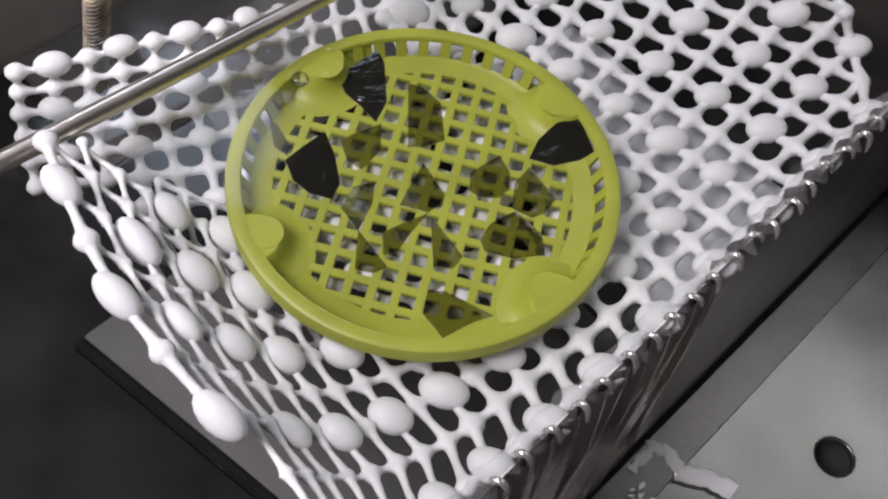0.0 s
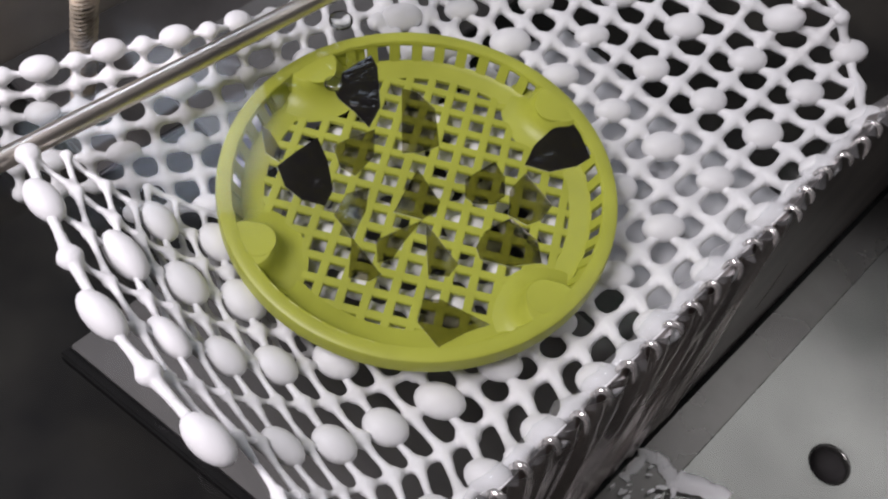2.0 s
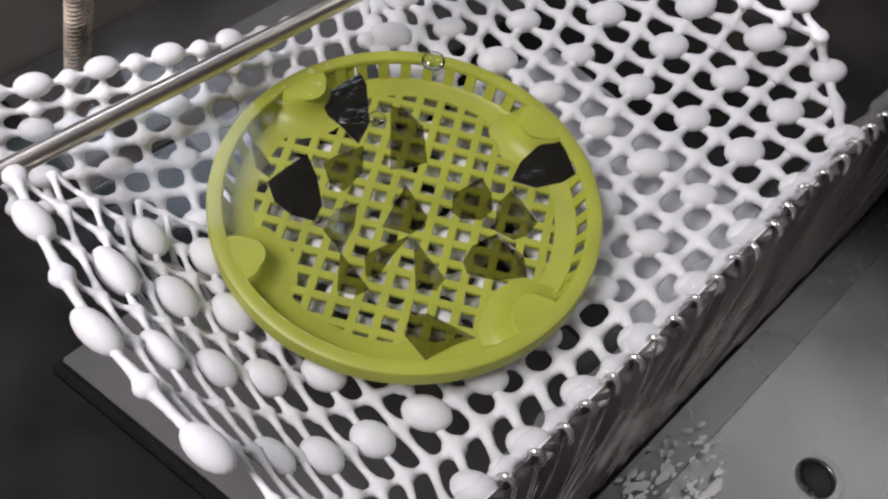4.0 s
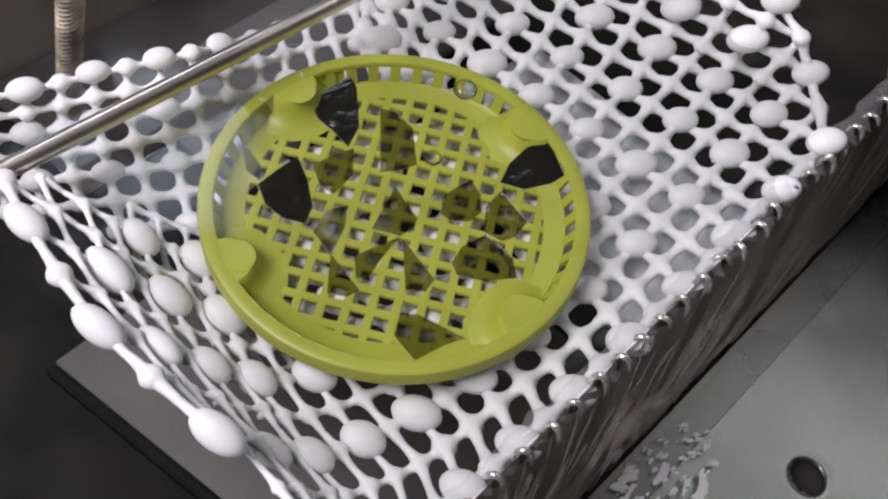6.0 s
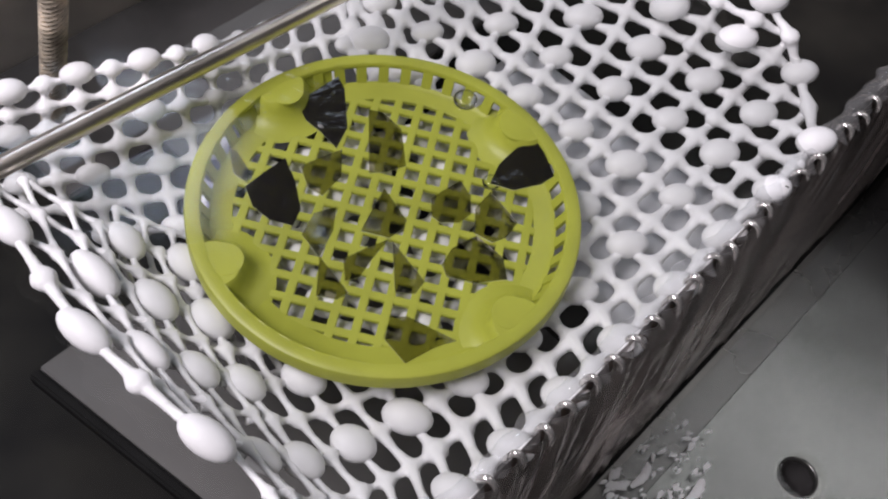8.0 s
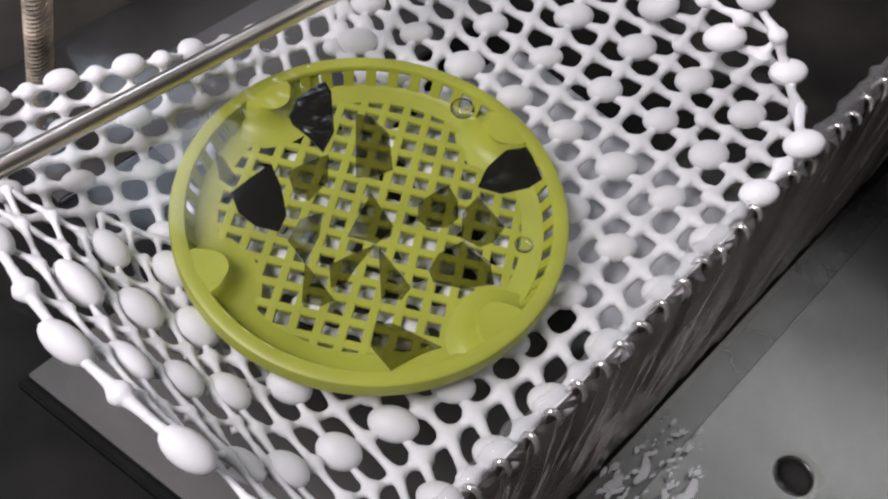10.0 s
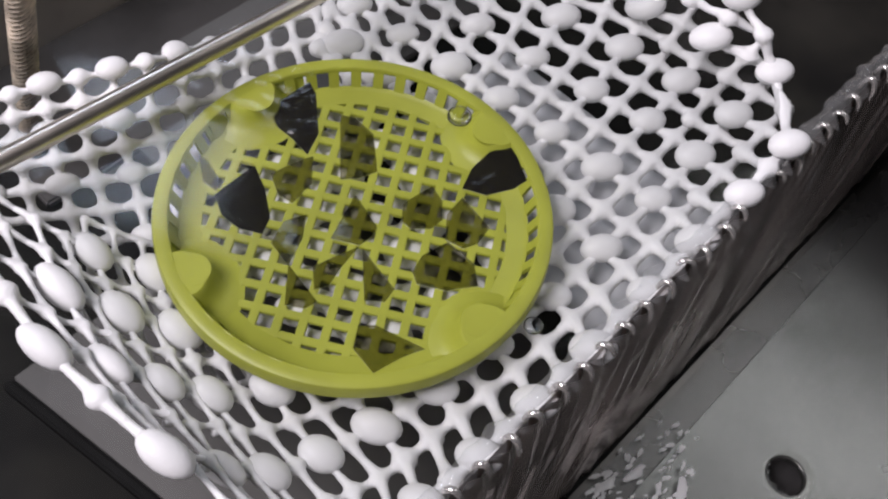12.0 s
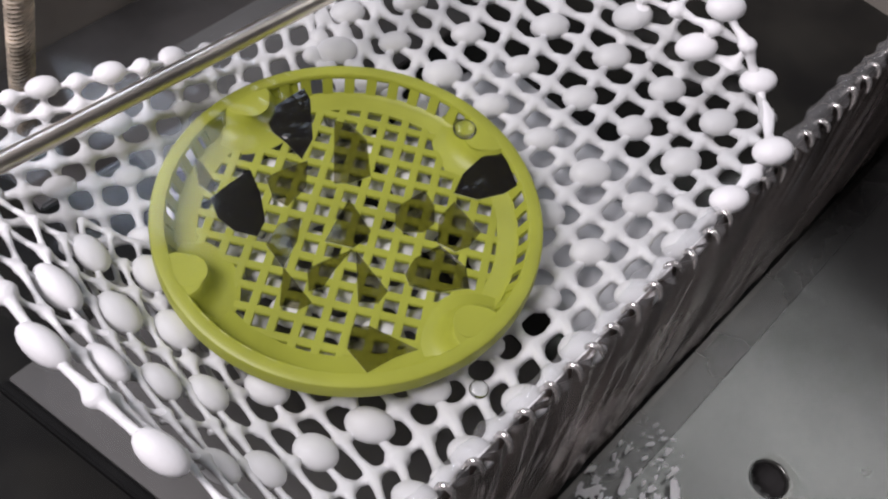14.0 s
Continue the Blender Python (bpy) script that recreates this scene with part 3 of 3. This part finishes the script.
shard([(-36.0, 34.0), (-25.0, 46.0), (-22.0, 42.0), (-18.0, 27.0), (-20.0, 19.0), (-26.0, 24.0), (-32.0, 28.0)], True, 10, -6, 0.0016, label=BLACK)
shard([(30.0, 17.0), (32.0, 24.0), (37.0, 31.0), (44.0, 35.0), (50.0, 22.0), (46.0, 18.0), (38.0, 15.0)], True, 6, -8, 0.0030, label=BLACK)
shard([(-13.0, 37.0), (-8.0, 37.0), (-1.0, 32.0), (3.0, 18.0), (-3.0, 14.0), (-8.0, 13.0)], rx=4)
shard([(-29.0, 9.0), (-18.0, 20.0), (-16.0, 9.0), (-20.0, -0.0), (-25.0, 2.0)], ry=5)
shard([(-2.0, 8.0), (7.0, -3.0), (6.0, -7.0), (3.0, -11.0), (-6.0, -10.0)], rx=-4)
shard([(-23.0, -15.0), (-21.0, -7.0), (-15.0, -3.0), (-14.0, -12.0), (-16.0, -22.0)], ry=-4)
shard([(-9.0, -21.0), (3.0, -11.0), (-1.0, -20.0), (-3.0, -26.0), (-7.0, -28.0)], rx=5)
shard([(4.0, -12.0), (16.0, -23.0), (14.0, -28.0), (8.0, -29.0)], ry=6)
shard([(-16.0, -22.0), (-5.0, -32.0), (-8.0, -35.0), (-14.0, -35.0)], rx=3)
shard([(13.0, 7.0), (21.0, 16.0), (25.0, 11.0), (26.0, 4.0), (23.0, 0.0), (17.0, -1.0), (14.0, 1.0)], rx=3)
shard([(27.0, 6.0), (31.0, 14.0), (41.0, 5.0), (38.0, -2.0), (34.0, -5.0), (28.0, -3.0)], ry=4)
shard([(20.0, -16.0), (22.0, -10.0), (29.0, -3.0), (38.0, -9.0), (40.0, -17.0), (31.0, -21.0), (22.0, -20.0)], rx=-3)
shard([(8.0, -45.0), (8.0, -38.0), (13.0, -37.0), (20.0, -39.0), (28.0, -41.0), (22.0, -45.0), (15.0, -51.0)], rx=6, lift=0.0010)
shard([(-52.0, 10.0), (-48.0, 1.0), (-43.0, -1.0), (-44.0, 4.0), (-49.0, 9.0)], ry=12, lift=0.001)


def rod():
    a, b = Vector((-0.1104, -0.032, 0.026)), Vector((-0.0547, 0.0371, 0.026))
    d = (b - a).normalized()
    root = tagged(new("steel_rod"), "polished round steel rod lying across the white mat", "rod")
    bm = bmesh.new()
    p0, p1 = a - d * 0.060, b + d * 0.23
    tube(bm, [p0 + (p1 - p0) * k / 12 for k in range(13)], [0.0030] * 13, 24)
    part("bar", bm, ROD, root)


rod()


def hose():
    root = tagged(new("braided_hose"), "braided steel water hose hanging behind the mat", "hose")
    a, b = HOSE_A, HOSE_B
    d = (b - a).normalized()
    bm = bmesh.new()
    tube(bm, [a, b], [0.0036, 0.0036], 20)
    part("core", bm, BRAID, root)
    x = d.orthogonal().normalized()
    y = d.cross(x)
    L = (b - a).length
    for way in (1, -1):
        for k in range(8):
            pts = []
            for s in range(81):
                t = s / 80
                q = 2 * math.pi * k / 8 + way * t * L * 320
                pts.append(a + d * (t * L) + (x * math.cos(q) + y * math.sin(q)) * (0.0038 + way * 0.0002))
            bm = bmesh.new()
            tube(bm, pts, [0.0007] * 81, 5)
            part("braid_strand", bm, BRAID, root)


HOSE_A, HOSE_B = Vector((-0.1410, 0.0524, -0.068)), Vector((-0.1033, 0.0324, 0.0650))
hose()


# ---- splashes and bubbles ----
def splash(points, label):
    bm = bmesh.new()
    for x, y, z, sx, sy, sz, q in points:
        ball(bm, (x / 1000, y / 1000, z / 1000), sx / 1000, sy / 1000, sz / 1000, Matrix.Rotation(radians(q), 4, "Z"), noisy=0.8)
    ob = mesh_object("splash", bm, GLINT_WATER)
    ob.visible_shadow = False
    return tagged(ob, label, "splash", group="splashes on the sink floor")


SPLASHES = []
for k in range(110):
    w = random.uniform(0.4, 1.1 + 2.0 * random.random() ** 2)
    ob = splash([(0, 0, 0, w * random.uniform(1.0, 2.8), w * 0.8, w * 0.3, random.uniform(20, 90)), (w * 0.9, w * 0.6, 0, w * 0.9, w * 0.4, w * 0.25, 50), (-w * 0.7, -w * 1.1, 0, w * 0.5, w * 0.3, w * 0.2, 70)], "small splash of water on the sink floor, painted white for glints")
    SPLASHES.append(ob)


def tongue():
    """The leading fold of water that runs out over the sink floor at first."""
    bm = bmesh.new()
    pts, radii = [], []
    for k, (u, n) in enumerate(TONGUE[:-1]):
        u1, n1 = TONGUE[k + 1]
        for q in range(8):
            t = q / 8
            w = Vector((u * 0.3, n * 0.3, t * 3))
            pts.append(uv(u + (u1 - u) * t + noise.noise(w), n + (n1 - n) * t + noise.noise(w + Vector((5, 5, 0))), SINK_Z + 0.0015))
            radii.append(0.0022 + 0.0042 * k / len(TONGUE) + 0.0020 * noise.noise(w * 1.7))
    tube(bm, pts, radii, 12)
    for v in bm.verts:
        v.co.z = SINK_Z + 0.0022 + (v.co.z - SINK_Z - 0.0015) * 0.35
    ob = mesh_object("water_tongue", bm, GLINT_WATER)
    ob.visible_shadow = False
    return tagged(ob, "folded edge of water spreading on the sink floor, highlight painted white", "splash")


def bubble(r):
    bm = bmesh.new()
    ball(bm, (0, 0, 0), r, r, r * 0.55, u=24, v=14)
    ob = mesh_object("bubble", bm, BUBBLE)
    ob.visible_shadow = False
    return tagged(ob, "clear air bubble floating on the water", "bubble")


TONGUE = [(47, 98), (63, 97), (67, 103), (64, 113), (71, 124), (75, 136)]
TONGUE_WATER = tongue()
BUBBLES = [bubble(0.0040), bubble(0.0028)]


# ---- what moves ----
def motions():
    rnd = random.Random(5)
    for ob in SPLASHES:
        q = rnd.random() ** 1.9
        u, n = 52 + 54 * q, rnd.uniform(97, 140 - 22 * q)
        rows = []
        for s in range(29):
            du, dn = rnd.uniform(-3, 3), rnd.uniform(-2.5, 2.5)
            # the flow carries them in during the first seconds
            late = 58 * (1 - min(1, max(0, (s * 0.5 - 1.5) / 1.5)))
            p = uv(u + du - late, n + dn, SINK_Z + 0.0036 + rnd.uniform(0, 0.0010))
            rows.append((s * 0.5, pose(p.x, p.y, p.z, 0, 0, rnd.uniform(-25, 25))))
        walk(ob, rows)
    walk(TONGUE_WATER, [(t, pose(*(uv(u, n)))) for t, u, n in ((0, 0, 0), (1.2, 0, 0), (2.2, -1, -1), (3.0, -14, 6), (5.3, -55, 10), (14, -60, 10))])
    # the mat's loose strips draw inwards as the flow shifts them, fitted to the camera's view
    for g in (1, 2, 3):
        k = g / 3
        # lift along the line to the camera
        c = (0, 0.002, 0.010, 0.014)[g]
        walk(NETS[g], [(t, pose((-0.0068 * k - 0.36 * c) * a, (-0.0060 * k - 0.96 * c) * a, (0.002 * k + c) * a)) for t, a in ((0, 0), (3, 0), (5.5, 0.65), (8, 0.66), (10.5, 1), (14, 1))])
        # the free edge swings in about its upper end
        rows = []
        for t, turn, dy in ((0, 0, 0.004), (1.5, 0, 0.002), (3, 0.4, 0), (5.5, 6.3, 0), (8, 6.6, 0), (11, 6.5, 0), (14, 5.7, 0)):
            end = Vector((-0.0918, -0.0462, 0))
            p = end - Matrix.Rotation(radians(turn * k), 3, "Z") @ end
            rows.append((t, pose(p.x, p.y + dy * k, 0, 0, 0, turn * k)))
        walk(NETS[-g], rows)
    # the overflow starts at one end and spreads along the weir
    for ob, t in zip(FALLS, (-1, 1.2, 1.7, 2.0, 2.2)):
        hid = N * -0.0042
        if t < 0:
            walk(ob, [(0, pose(0, 0, 0)), (14, pose(0, 0, 0))])
        else:
            walk(ob, [(0, pose(*hid)), (t, pose(*hid)), (t + 0.6, pose(0, 0, 0)), (14, pose(0, 0, 0))])
    walk(SINK_FILM, [(0, pose(0, 0, -0.006)), (1.6, pose(0, 0, -0.006)), (2.8, pose(0, 0, 0)), (14, pose(0, 0, 0))])
    z = WATER_Z + 0.0005
    walk(BUBBLES[0], [(0, pose(-0.045, 0.070, z)), (2.2, pose(-0.034, 0.052, z)), (3, pose(-0.0185, 0.0535, z)), (6.5, pose(0.015, 0.043, z)), (8, pose(0.0176, 0.0412, z)), (14, pose(0.03, 0.036, z))])
    walk(BUBBLES[1], [(0, pose(-0.045, 0.022, z)), (3, pose(-0.025, 0.026, z)), (5.5, pose(0.002, 0.015, z)), (8, pose(0.030, 0.010, z)), (12.5, pose(0.058, -0.038, z)), (13, pose(0.059, -0.043, z)), (14, pose(0.046, -0.0545, z))])


motions()
